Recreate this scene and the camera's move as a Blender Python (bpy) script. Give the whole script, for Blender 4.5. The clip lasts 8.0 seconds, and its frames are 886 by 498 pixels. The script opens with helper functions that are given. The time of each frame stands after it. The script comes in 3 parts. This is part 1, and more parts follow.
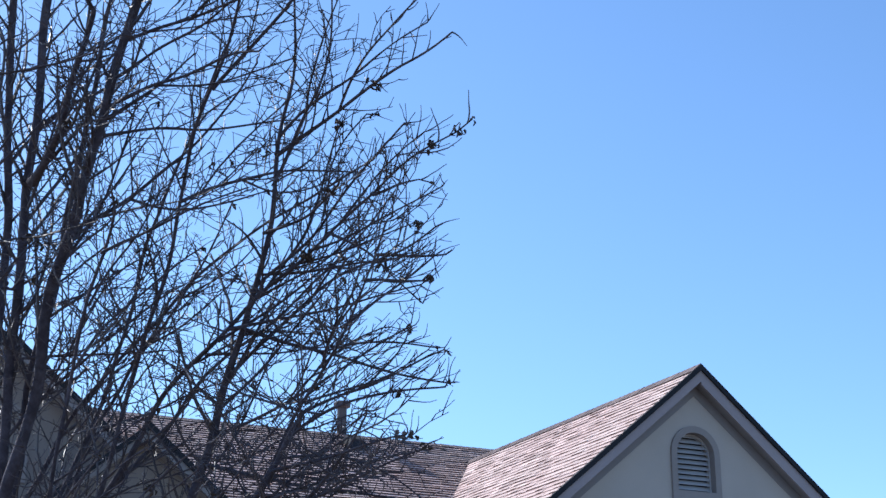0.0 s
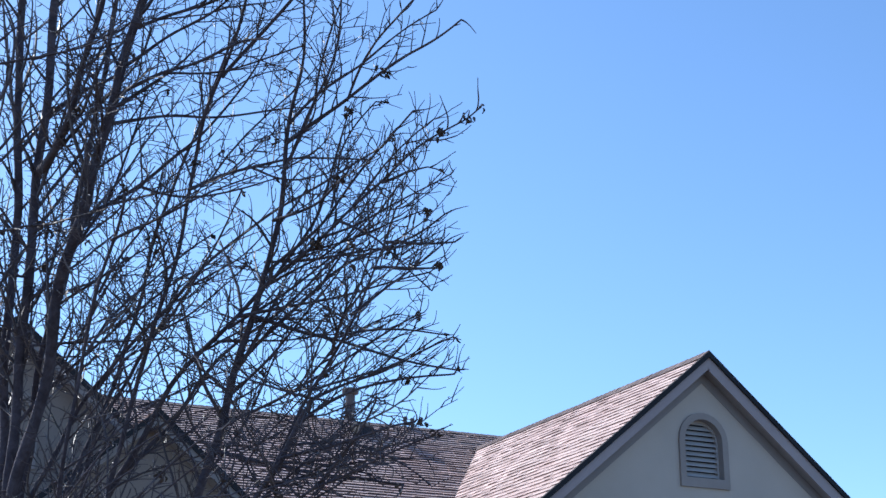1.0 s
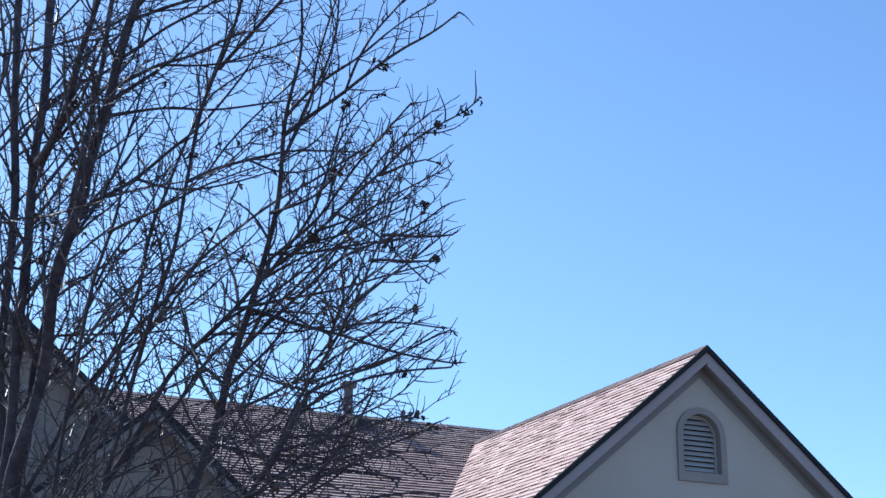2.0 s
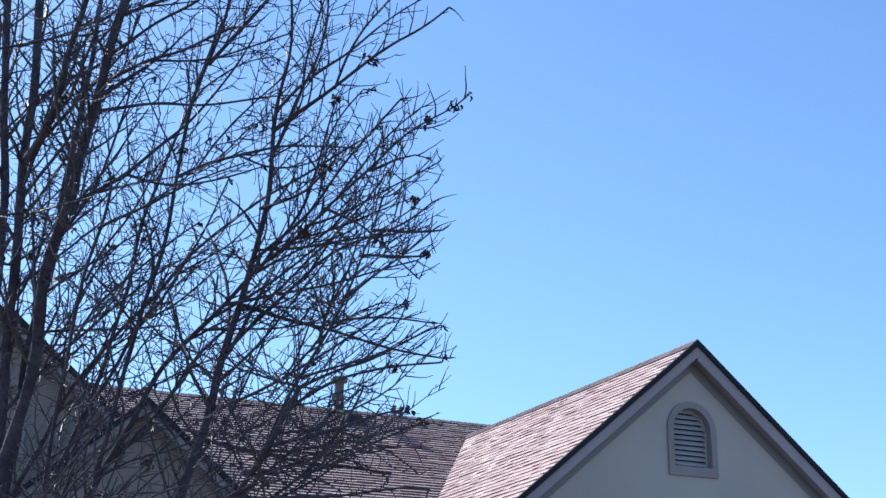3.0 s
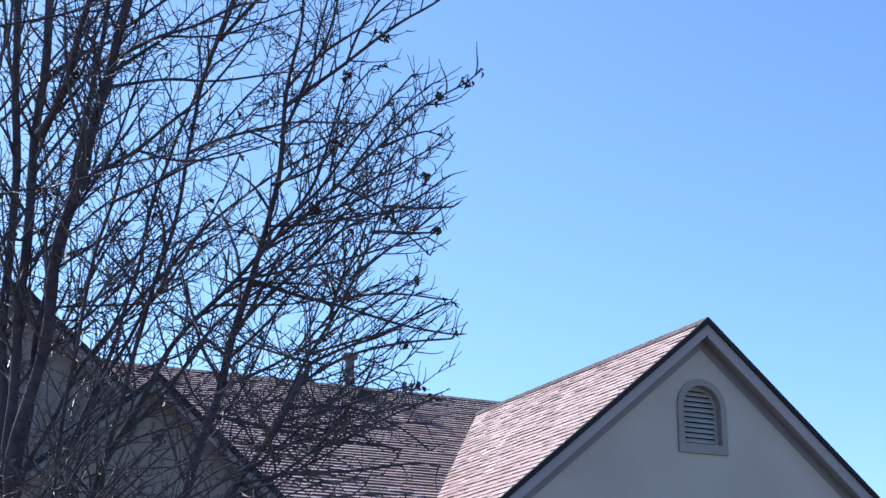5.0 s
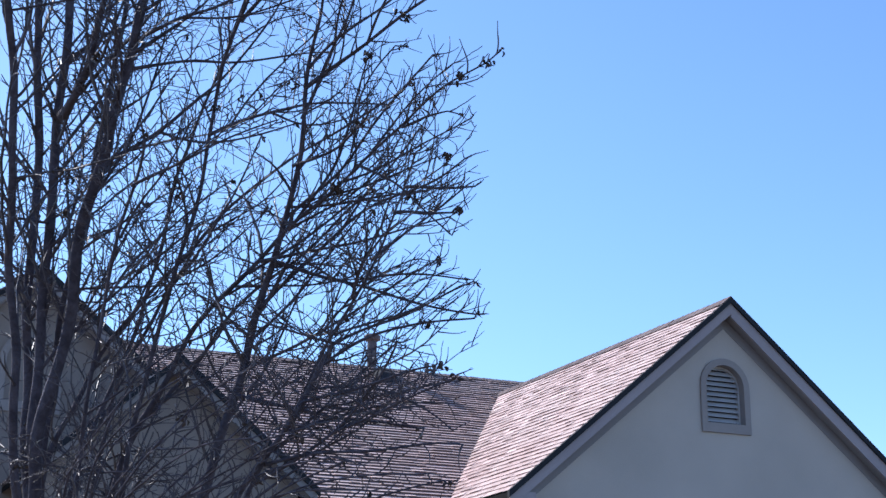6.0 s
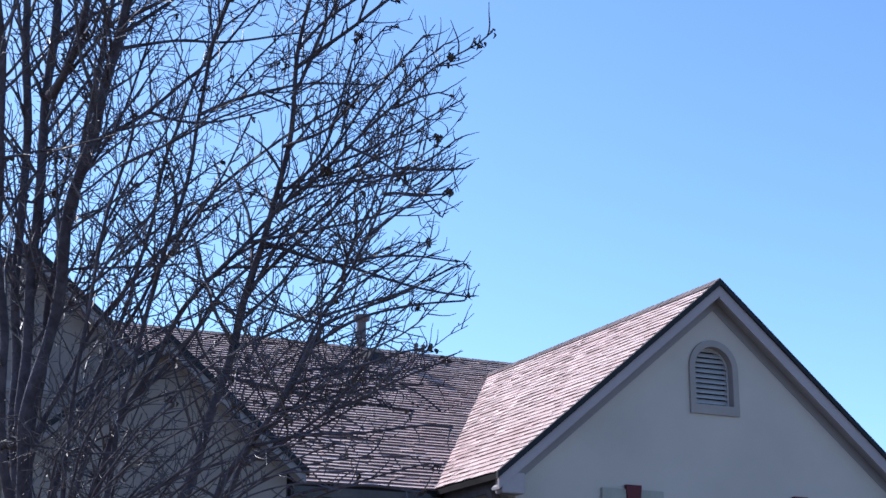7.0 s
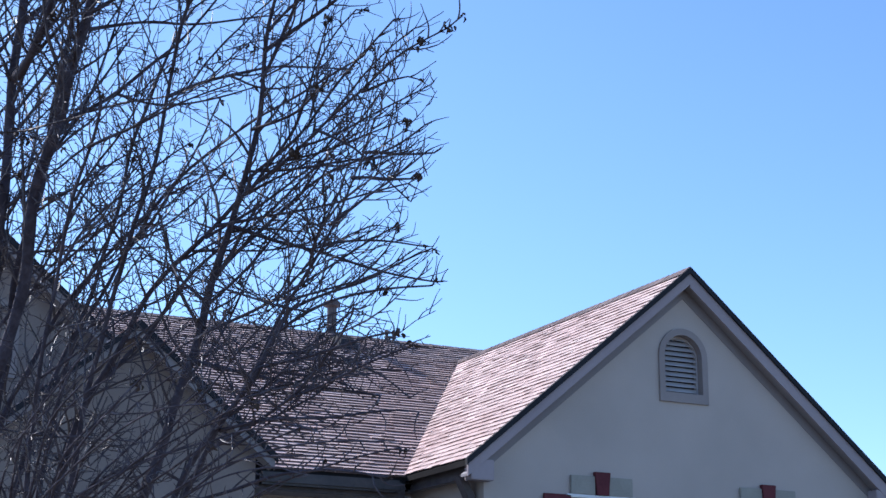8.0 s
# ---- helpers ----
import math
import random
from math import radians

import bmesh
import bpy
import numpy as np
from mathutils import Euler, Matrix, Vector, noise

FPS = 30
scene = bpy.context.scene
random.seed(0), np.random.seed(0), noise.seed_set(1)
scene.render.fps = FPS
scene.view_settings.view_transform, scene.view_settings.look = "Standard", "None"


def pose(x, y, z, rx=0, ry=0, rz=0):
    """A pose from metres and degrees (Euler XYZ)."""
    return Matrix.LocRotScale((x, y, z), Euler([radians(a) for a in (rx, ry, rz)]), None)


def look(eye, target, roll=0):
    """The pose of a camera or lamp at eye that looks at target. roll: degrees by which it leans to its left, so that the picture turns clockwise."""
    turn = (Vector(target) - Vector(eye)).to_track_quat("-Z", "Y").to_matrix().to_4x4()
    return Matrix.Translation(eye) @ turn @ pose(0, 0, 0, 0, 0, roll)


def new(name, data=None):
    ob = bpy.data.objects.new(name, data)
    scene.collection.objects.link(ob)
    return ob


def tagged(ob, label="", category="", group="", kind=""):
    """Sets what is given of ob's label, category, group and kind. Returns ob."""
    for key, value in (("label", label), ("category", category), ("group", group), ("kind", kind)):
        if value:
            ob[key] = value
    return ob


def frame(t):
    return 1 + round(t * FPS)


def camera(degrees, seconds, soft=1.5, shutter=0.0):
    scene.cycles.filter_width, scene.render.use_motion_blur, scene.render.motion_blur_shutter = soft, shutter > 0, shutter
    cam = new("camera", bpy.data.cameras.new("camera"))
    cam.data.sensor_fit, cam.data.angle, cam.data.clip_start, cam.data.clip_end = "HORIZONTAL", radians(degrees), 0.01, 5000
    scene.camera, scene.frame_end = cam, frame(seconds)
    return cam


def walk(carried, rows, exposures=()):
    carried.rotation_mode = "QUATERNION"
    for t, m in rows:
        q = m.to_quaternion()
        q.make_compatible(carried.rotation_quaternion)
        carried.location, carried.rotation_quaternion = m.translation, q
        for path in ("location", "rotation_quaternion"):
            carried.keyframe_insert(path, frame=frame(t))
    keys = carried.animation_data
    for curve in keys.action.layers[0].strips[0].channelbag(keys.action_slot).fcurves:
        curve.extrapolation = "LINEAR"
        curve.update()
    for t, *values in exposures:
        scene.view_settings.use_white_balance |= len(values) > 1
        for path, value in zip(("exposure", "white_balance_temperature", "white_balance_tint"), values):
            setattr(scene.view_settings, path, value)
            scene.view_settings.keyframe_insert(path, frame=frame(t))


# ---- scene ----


# ---------- camera: held at eye height, slowly tilting down ----------
cam = camera(32.0, 8.0, soft=1.5)


def aim(yaw, pitch, roll, dx, dy, dz):
    return pose(dx, dy, 1.6 + dz, 90 + pitch, 0, yaw) @ pose(0, 0, 0, 0, 0, roll)


PATH = [
    (0.0, aim(-25.501, 19.512, -0.038, -0.004, -0.002, 0.002)),
    (0.5, aim(-25.327, 19.225, -0.016, -0.005, -0.003, 0.002)),
    (1.0, aim(-25.191, 19.021, 0.074, -0.013, -0.010, 0.001)),
    (1.5, aim(-25.156, 18.892, 0.178, -0.003, -0.001, -0.000)),
    (3.0, aim(-25.599, 18.611, -0.003, -0.002, -0.006, 0.001)),
    (3.5, aim(-25.764, 18.441, -0.068, -0.004, -0.011, -0.003)),
    (4.0, aim(-25.807, 18.243, -0.028, -0.002, -0.007, -0.001)),
    (4.5, aim(-25.643, 18.028, 0.149, -0.005, -0.008, -0.001)),
    (6.0, aim(-24.349, 17.057, 0.200, -0.004, -0.006, -0.007)),
    (6.5, aim(-24.379, 16.680, 0.277, -0.007, -0.005, -0.002)),
    (7.0, aim(-24.760, 16.325, 0.324, -0.001, 0.007, 0.004)),
    (7.5, aim(-25.319, 16.028, 0.388, 0.023, 0.030, 0.003)),
    (8.0, aim(-25.844, 15.865, 0.441, 0.021, 0.021, -0.000)),
]
EXPOSURES = [(0.0, 0.42, 5560, 6), (4.5, 0.44, 5540, 8), (6.0, 0.48, 5520, 10), (8.0, 0.48, 5480, 11)]
walk(cam, PATH, EXPOSURES)

# ---------- world and sun ----------
SUN = Vector((-0.34, 0.70, 0.61)).normalized()
world = bpy.data.worlds.new("world")
scene.world = world
world.use_nodes = True
wn = world.node_tree
sky = wn.nodes.new("ShaderNodeTexSky")
sky.sky_type = "NISHITA"
sky.sun_disc = False
sky.sun_elevation = math.asin(SUN.z)
sky.sun_rotation = math.atan2(SUN.x, SUN.y)
sky.air_density, sky.dust_density, sky.ozone_density = 0.9, 0.35, 3.6
wn.links.new(sky.outputs[0], wn.nodes["Background"].inputs[0])
wn.nodes["Background"].inputs[1].default_value = 0.15
lamp = bpy.data.lights.new("sun", "SUN")
lamp.energy, lamp.angle, lamp.color = 4.3, radians(0.53), (1.0, 0.89, 0.77)
sun = new("sun", lamp)
sun.matrix_world = look(SUN * 60, (0, 0, 0))


# ---------- materials ----------
def material(name, color, second, rough=0.8, grain=40.0, blotch=2.5, bump=0.3, metal=0.0, spread=0.0, per="", detail=0.25):
    """Two-scale coloured surface: large blotches between two colours, fine grain and relief; per: 'object' or 'island' for piece by piece change."""
    m = bpy.data.materials.new(name)
    m.use_nodes = True
    t = m.node_tree
    b = t.nodes["Principled BSDF"]
    co = t.nodes.new("ShaderNodeTexCoord")
    if per == "object":
        geo = t.nodes.new("ShaderNodeNewGeometry")
        coord = geo.outputs["Position"]
    else:
        coord = co.outputs["Object"]
    n1 = t.nodes.new("ShaderNodeTexNoise")
    n1.inputs["Scale"].default_value = blotch
    n1.inputs["Detail"].default_value = 6
    n2 = t.nodes.new("ShaderNodeTexNoise")
    n2.inputs["Scale"].default_value = grain
    n2.inputs["Detail"].default_value = 3
    for n in (n1, n2):
        t.links.new(coord, n.inputs["Vector"])
    ramp = t.nodes.new("ShaderNodeValToRGB")
    ramp.color_ramp.elements[0].position, ramp.color_ramp.elements[1].position = 0.32, 0.68
    ramp.color_ramp.elements[0].color, ramp.color_ramp.elements[1].color = (*color, 1), (*second, 1)
    t.links.new(n1.outputs["Fac"], ramp.inputs["Fac"])
    hsv = t.nodes.new("ShaderNodeHueSaturation")
    t.links.new(ramp.outputs["Color"], hsv.inputs["Color"])
    val = t.nodes.new("ShaderNodeMath")
    val.operation = "MULTIPLY_ADD"
    val.inputs[1].default_value, val.inputs[2].default_value = detail * 2, 1 - detail
    t.links.new(n2.outputs["Fac"], val.inputs[0])
    last = val.outputs[0]
    if spread:
        if per == "object":
            rnd = t.nodes.new("ShaderNodeObjectInfo").outputs["Random"]
        else:
            rnd = t.nodes.new("ShaderNodeNewGeometry").outputs["Random Per Island"]
        mix = t.nodes.new("ShaderNodeMath")
        mix.operation = "MULTIPLY_ADD"
        mix.inputs[1].default_value, mix.inputs[2].default_value = spread * 2, 1 - spread
        t.links.new(rnd, mix.inputs[0])
        both = t.nodes.new("ShaderNodeMath")
        both.operation = "MULTIPLY"
        t.links.new(mix.outputs[0], both.inputs[0])
        t.links.new(last, both.inputs[1])
        last = both.outputs[0]
    t.links.new(last, hsv.inputs["Value"])
    t.links.new(hsv.outputs["Color"], b.inputs["Base Color"])
    b.inputs["Roughness"].default_value = rough
    b.inputs["Metallic"].default_value = metal
    bp = t.nodes.new("ShaderNodeBump")
    bp.inputs["Strength"].default_value = bump
    bp.inputs["Distance"].default_value = 0.01
    t.links.new(n2.outputs["Fac"], bp.inputs["Height"])
    t.links.new(bp.outputs["Normal"], b.inputs["Normal"])
    return m


SHINGLE_A, SHINGLE_B = (0.62, 0.435, 0.385), (0.72, 0.55, 0.485)
M_SHINGLE = material("shingle", SHINGLE_A, SHINGLE_B, 0.95, 90, 1.2, 0.5, spread=0.11, per="object", detail=0.3)
M_SHINGLES = material("shingles", SHINGLE_A, SHINGLE_B, 0.95, 90, 1.2, 0.5, spread=0.28, per="island", detail=0.3)
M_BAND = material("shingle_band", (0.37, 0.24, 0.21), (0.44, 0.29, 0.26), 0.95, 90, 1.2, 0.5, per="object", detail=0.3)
# dark asphalt lower edges; their colour also deepens each course's shadow line
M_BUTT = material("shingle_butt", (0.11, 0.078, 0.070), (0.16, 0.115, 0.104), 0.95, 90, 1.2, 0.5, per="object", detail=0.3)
M_CAP = material("ridge_shingle", (0.15, 0.105, 0.10), (0.23, 0.17, 0.155), 0.95, 90, 1.2, 0.5, spread=0.2, per="object", detail=0.3)
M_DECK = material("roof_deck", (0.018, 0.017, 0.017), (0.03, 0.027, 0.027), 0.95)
M_STUCCO = material("stucco", (0.43, 0.375, 0.335), (0.50, 0.435, 0.39), 0.92, 120, 1.3, 0.45, detail=0.12)
M_TRIM = material("painted_trim", (0.33, 0.28, 0.29), (0.38, 0.325, 0.335), 0.6, 30, 1.5, 0.1, detail=0.06)
# trim greys made darker, with the shade under the rakes in the colour
M_SOFFIT = material("shaded_soffit", (0.28, 0.255, 0.26), (0.33, 0.30, 0.305), 0.7, 30, 1.5, 0.1, detail=0.06)
M_TRIM_SHADED = material("shaded_trim", (0.215, 0.19, 0.19), (0.25, 0.222, 0.222), 0.7, 30, 1.5, 0.1, detail=0.06)
M_VENT = material("vent_trim", (0.255, 0.218, 0.205), (0.305, 0.262, 0.248), 0.7, 30, 2.0, 0.15, detail=0.06)
M_SLAT = material("vent_slat", (0.37, 0.345, 0.35), (0.44, 0.41, 0.41), 0.6, 30, 3.0, 0.1, detail=0.06)
M_DARK = material("dark_edge", (0.012, 0.013, 0.018), (0.02, 0.02, 0.026), 0.9, 30, 3.0, 0.1)
# the same stucco, darkened: shade behind the tree is put into the colour
M_STUCCO_SHADED = material("shaded_stucco", (0.225, 0.185, 0.165), (0.275, 0.23, 0.205), 0.92, 120, 0.9, 0.35, detail=0.1)
M_STONE = material("lintel_stone", (0.29, 0.275, 0.235), (0.35, 0.33, 0.285), 0.85, 60, 4.0, 0.3, detail=0.12)
M_RED = material("red_brick", (0.095, 0.017, 0.024), (0.135, 0.028, 0.034), 0.85, 50, 6.0, 0.3)
M_WHITE = material("white_frame", (0.70, 0.70, 0.70), (0.80, 0.80, 0.79), 0.5, 20, 3.0, 0.05, detail=0.04)
M_PIPE = material("vent_pipe", (0.075, 0.068, 0.072), (0.115, 0.10, 0.102), 0.6, 30, 6.0, 0.2)
M_GUTTER = material("gutter_paint", (0.045, 0.040, 0.040), (0.07, 0.061, 0.06), 0.55, 30, 5.0, 0.15)
M_BARK = material("bark", (0.054, 0.047, 0.060), (0.105, 0.092, 0.112), 0.9, 60, 14.0, 1.0, detail=0.4)
M_TWIG = material("twig_bark", (0.052, 0.042, 0.050), (0.090, 0.074, 0.086), 0.5, 60, 9.0, 0.3, spread=0.3, per="island")
for dull, gloss in ((M_BARK, 0.12), (M_TWIG, 0.3), (M_DECK, 0.05), (M_TRIM, 0.15), (M_PIPE, 0.2)):
    dull.node_tree.nodes["Principled BSDF"].inputs["Specular IOR Level"].default_value = gloss
M_LEAF = material("dead_leaf", (0.035, 0.024, 0.020), (0.065, 0.042, 0.032), 0.85, 60, 12.0, 0.3, spread=0.3, per="object")
M_GRASS = material("winter_grass", (0.13, 0.105, 0.07), (0.22, 0.175, 0.12), 0.95, 30, 0.4, 0.6)
M_GLASS = bpy.data.materials.new("window_glass")
M_GLASS.use_nodes = True
gb = M_GLASS.node_tree.nodes["Principled BSDF"]
gb.inputs["Base Color"].default_value = (0.8, 0.85, 0.88, 1)
gb.inputs["Roughness"].default_value = 0.03
gb.inputs["Transmission Weight"].default_value = 1.0


# ---------- building helpers ----------
def part(name, bm, mat, parent, label="", kind=""):
    """Links a bmesh, or a ready mesh, as one mesh object under a thing or a part."""
    if isinstance(bm, bmesh.types.BMesh):
        bmesh.ops.recalc_face_normals(bm, faces=bm.faces)
        me = bpy.data.meshes.new(name)
        bm.to_mesh(me)
        bm.free()
    else:
        me = bm
    if not me.materials:
        me.materials.append(mat)
    ob = new(name, me)
    ob.parent = parent
    return tagged(ob, label, kind=kind)


def add_box(bm, x0, x1, y0, y1, z0, z1):
    m = Matrix.Translation(((x0 + x1) / 2, (y0 + y1) / 2, (z0 + z1) / 2)) @ Matrix.Diagonal((x1 - x0, y1 - y0, z1 - z0, 1))
    return bmesh.ops.create_cube(bm, size=1, matrix=m)["verts"]


def box(x0, x1, y0, y1, z0, z1, bevel=0.0):
    bm = bmesh.new()
    add_box(bm, x0, x1, y0, y1, z0, z1)
    if bevel:
        bmesh.ops.bevel(bm, geom=list(bm.edges), offset=bevel, segments=2, affect="EDGES")
    return bm


def add_prism(bm, outline, step):
    """Outline, a loop of points, pushed along the vector step."""
    a = [bm.verts.new(p) for p in outline]
    b = [bm.verts.new(Vector(p) + Vector(step)) for p in outline]
    n = len(a)
    bm.faces.new(a)
    bm.faces.new(list(reversed(b)))
    for i in range(n):
        bm.faces.new((a[i], b[i], b[(i + 1) % n], a[(i + 1) % n]))


def prism(outline, step):
    bm = bmesh.new()
    add_prism(bm, outline, step)
    return bm


def mesh_of(name, verts, faces, mat, smooth=False):
    me = bpy.data.meshes.new(name)
    me.from_pydata(verts, [], faces)
    me.materials.append(mat)
    if smooth:
        me.polygons.foreach_set("use_smooth", [True] * len(me.polygons))
    me.update()
    return me


# ---------- ground ----------
bm = bmesh.new()
bmesh.ops.create_grid(bm, x_segments=60, y_segments=60, size=1500)
for v in bm.verts:
    v.co.z = -0.02 if v.co.length < 60 else 0.6 * noise.noise(v.co * 0.01) - 0.5
ground = part("ground", bm, M_GRASS, None)
tagged(ground, "dry winter lawn of short yellowing grass", "ground", kind="structure")

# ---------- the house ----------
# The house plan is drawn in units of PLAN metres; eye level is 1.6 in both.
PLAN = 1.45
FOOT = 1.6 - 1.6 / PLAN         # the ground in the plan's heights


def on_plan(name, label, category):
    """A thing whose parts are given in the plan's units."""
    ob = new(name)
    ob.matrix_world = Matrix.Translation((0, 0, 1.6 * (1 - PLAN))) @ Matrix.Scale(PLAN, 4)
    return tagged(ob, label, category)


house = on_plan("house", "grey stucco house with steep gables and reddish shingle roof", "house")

SLOPE = radians(39.8)           # gable roofs
TAN = math.tan(SLOPE)
MAIN_TAN = 0.5425               # main roof
RIDGE_Y, RIDGE_Z = 16.97, 5.685
EAVE_Y, EAVE_Z = 12.86, 3.452
COURSE, TAB = 0.0885, 0.17


def main_height(y):
    return RIDGE_Z - abs(RIDGE_Y - y) * MAIN_TAN


def rake_strip(px, pz, half, y0, y1, top, bottom, side):
    """A board that follows one rake of a gable whose roof surface peaks at (px, pz): from top to bottom below that surface."""
    e = px + side * half
    return prism([(px, y0, pz - top), (e, y0, pz - half * TAN - top), (e, y0, pz - half * TAN - bottom), (px, y0, pz - bottom)], (0, y1 - y0, 0))


def gable_roof(px, pz, half, y_front, y_back, trim, deep=0.165):
    """Deck, drip edges, fascias and soffits of a gable roof with its ridge along y."""
    for side in (-1, 1):
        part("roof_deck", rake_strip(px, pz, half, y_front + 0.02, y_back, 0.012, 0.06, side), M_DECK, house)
        part("drip_edge", rake_strip(px, pz, half + 0.02, y_front - 0.022, y_front + 0.018, -0.014, 0.046, side), M_DARK, house, "dark metal drip edge")
        part("fascia", rake_strip(px, pz, half, y_front, y_front + 0.03, 0.039, deep + 0.014 * side, side), trim, house)


def gable_wall(px, pz, half, y, windows, paint, base=FOOT, hole=None):
    """Stucco gable wall 0.2 thick whose outline stays under the roof; windows: (centre, half width, sill, head); hole: outline of a vent opening."""
    bm = bmesh.new()
    shoulder = pz - half * TAN
    xs, zs = [px - half], [base]
    for c, w, s, h in windows:
        xs += [c - w, c + w]
        zs = [base, s, h]
    xs.append(px + half)
    zs.append(shoulder)
    grid = [[bm.verts.new((x, y, z)) for x in xs] for z in zs]
    for r in range(len(zs) - 1):
        for k in range(len(xs) - 1):
            if r != 1 or k % 2 == 0 or not windows:
                bm.faces.new((grid[r][k], grid[r][k + 1], grid[r + 1][k + 1], grid[r + 1][k]))
    top, peak = grid[-1], bm.verts.new((px, y, pz))
    if hole:
        rim = [bm.verts.new((p[0], y, p[1])) for p in hole]
        m = len(rim) // 2
        bm.faces.new([*top[:3], *rim[:m + 1], peak])
        bm.faces.new([*top[3:], peak, *rim[m:]])
        bm.faces.new([top[2], top[3], rim[-1], rim[0]])
    else:
        bm.faces.new([*top, peak])
    pushed = bmesh.ops.extrude_face_region(bm, geom=list(bm.faces))["geom"]
    bmesh.ops.translate(bm, vec=(0, 0.2, 0), verts=[g for g in pushed if isinstance(g, bmesh.types.BMVert)])
    return part("wall", bm, paint, house)


def arch(cx, z0, half, spring, steps=14):
    """Outline of a round-headed opening in x and z, from the lower left over the top."""
    pts = [(cx - half, z0), (cx - half, spring)]
    pts += [(cx - half * math.cos(math.pi * i / steps), spring + half * math.sin(math.pi * i / steps)) for i in range(1, steps)]
    return pts + [(cx + half, spring), (cx + half, z0)]


def louvre_vent(cx, z0, half, top, y):
    """Round-headed attic vent set into an opening of the wall: trim ring with deep reveal, inner frame, dark back, tilted slats."""
    spring = top - half
    ring, deep = 0.062, 0.095
    iw = half - ring
    bm = bmesh.new()
    outer, inner = arch(cx, z0, half, spring), arch(cx, z0 + 0.088, iw, spring)
    n = len(outer)
    grid = [[bm.verts.new((p[0], yy, p[1])) for p in line] for line, yy in ((outer, y), (outer, y - 0.022), (inner, y - 0.022), (inner, y + deep))]
    for r in range(3):
        for i in range(n):
            j = (i + 1) % n
            bm.faces.new((grid[r][i], grid[r][j], grid[r + 1][j], grid[r + 1][i]))
    vent = part("gable_vent", bm, M_VENT, house, "grey round-headed trim round a louvred attic vent")
    back = arch(cx, z0 + 0.088, iw, spring)
    part("vent_back", prism([(p[0], y + deep, p[1]) for p in back], (0, 0.01, 0)), M_DARK, vent)
    ih = iw - 0.018
    o2, i2 = arch(cx, z0 + 0.088, iw - 0.001, spring), arch(cx, z0 + 0.106, ih, spring)
    bm = bmesh.new()
    g = [[bm.verts.new((p[0], yy, p[1])) for p in line] for line, yy in ((o2, y + deep - 0.04), (i2, y + deep - 0.04), (i2, y + deep - 0.002))]
    for r in range(2):
        for i in range(n):
            j = (i + 1) % n
            bm.faces.new((g[r][i], g[r][j], g[r + 1][j], g[r + 1][i]))
    part("vent_frame", bm, M_SLAT, vent, "pale painted inner frame")
    z = z0 + 0.112
    while z < top - ring - 0.018:
        w = ih if z + 0.006 < spring else math.sqrt(max(0.0009, ih * ih - (z + 0.006 - spring) ** 2))
        slat = [(cx - w, y + deep - 0.042, z), (cx + w, y + deep - 0.042, z), (cx + w, y + deep - 0.01, z + 0.037), (cx - w, y + deep - 0.01, z + 0.037)]
        part("slat", prism(slat, (0, 0.001, 0.006)), M_SLAT, vent)
        z += 0.0485
    return vent


# front wing: gable at the viewer's side
WX, WZ, WY = 8.19, 5.397, 11.585
WHALF = 2.32
WALL_Y = 11.725
gable_roof(WX, WZ, WHALF, WY, 16.6, M_TRIM)
windows = [(7.252, 0.34, 1.75, 3.21), (9.06, 0.34, 1.75, 3.21)]
VENT = (WX - 0.023, 4.145, 0.268, 4.845)
gable_wall(WX, WZ - 0.10, 2.10, WALL_Y, windows, M_STUCCO, hole=arch(VENT[0], VENT[1] + 0.086, VENT[2] - 0.060, VENT[3] - VENT[2]))
for side in (-1, 1):
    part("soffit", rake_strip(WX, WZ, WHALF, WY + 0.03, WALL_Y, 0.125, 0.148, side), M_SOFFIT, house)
    part("frieze_board", rake_strip(WX, WZ, 2.12, WALL_Y - 0.006, WALL_Y - 0.002, 0.15, 0.262, side), M_TRIM_SHADED, house)
louvre_vent(*VENT, WALL_Y)

# boxed eave returns, side eaves and side walls of the wing
for side in (-1, 1):
    e = WX + side * WHALF
    x0, x1 = sorted((e - side * 0.032, e - side * 0.25))
    part("eave_return", box(x0, x1, WY + 0.004, WALL_Y - 0.004, EAVE_Z - 0.165, EAVE_Z + 0.01, 0.006), M_TRIM, house, "boxed grey eave return")
    x0, x1 = sorted((e - side * 0.075, e - side * 0.10))
    part("fascia", box(x0, x1, WY + 0.034, EAVE_Y + 0.05, EAVE_Z - 0.13, EAVE_Z + 0.005), M_PIPE, house)
    x0, x1 = sorted((e - side * 0.098, e - side * 0.225))
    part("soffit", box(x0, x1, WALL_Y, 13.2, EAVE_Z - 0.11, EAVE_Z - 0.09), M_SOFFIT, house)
    x0, x1 = sorted((WX + side * 2.10, WX + side * 1.9))
    part("wall", box(x0, x1, WALL_Y + 0.2, 13.2, FOOT, EAVE_Z + 0.02), M_STUCCO, house)

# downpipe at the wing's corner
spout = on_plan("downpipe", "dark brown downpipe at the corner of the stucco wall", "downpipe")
part("pipe", box(6.00, 6.072, 11.83, 11.93, FOOT, EAVE_Z - 0.30, 0.012), M_PIPE, spout)
part("elbow", prism([(5.90, 11.83, EAVE_Z - 0.11), (5.975, 11.83, EAVE_Z - 0.11), (6.072, 11.83, EAVE_Z - 0.30), (6.00, 11.83, EAVE_Z - 0.30)], (0, 0.1, 0)), M_PIPE, spout)
for z in (1.0, 2.6):
    part("strap", box(5.993, 6.088, 11.822, 11.938, z, z + 0.03, 0.003), M_DARK, spout)

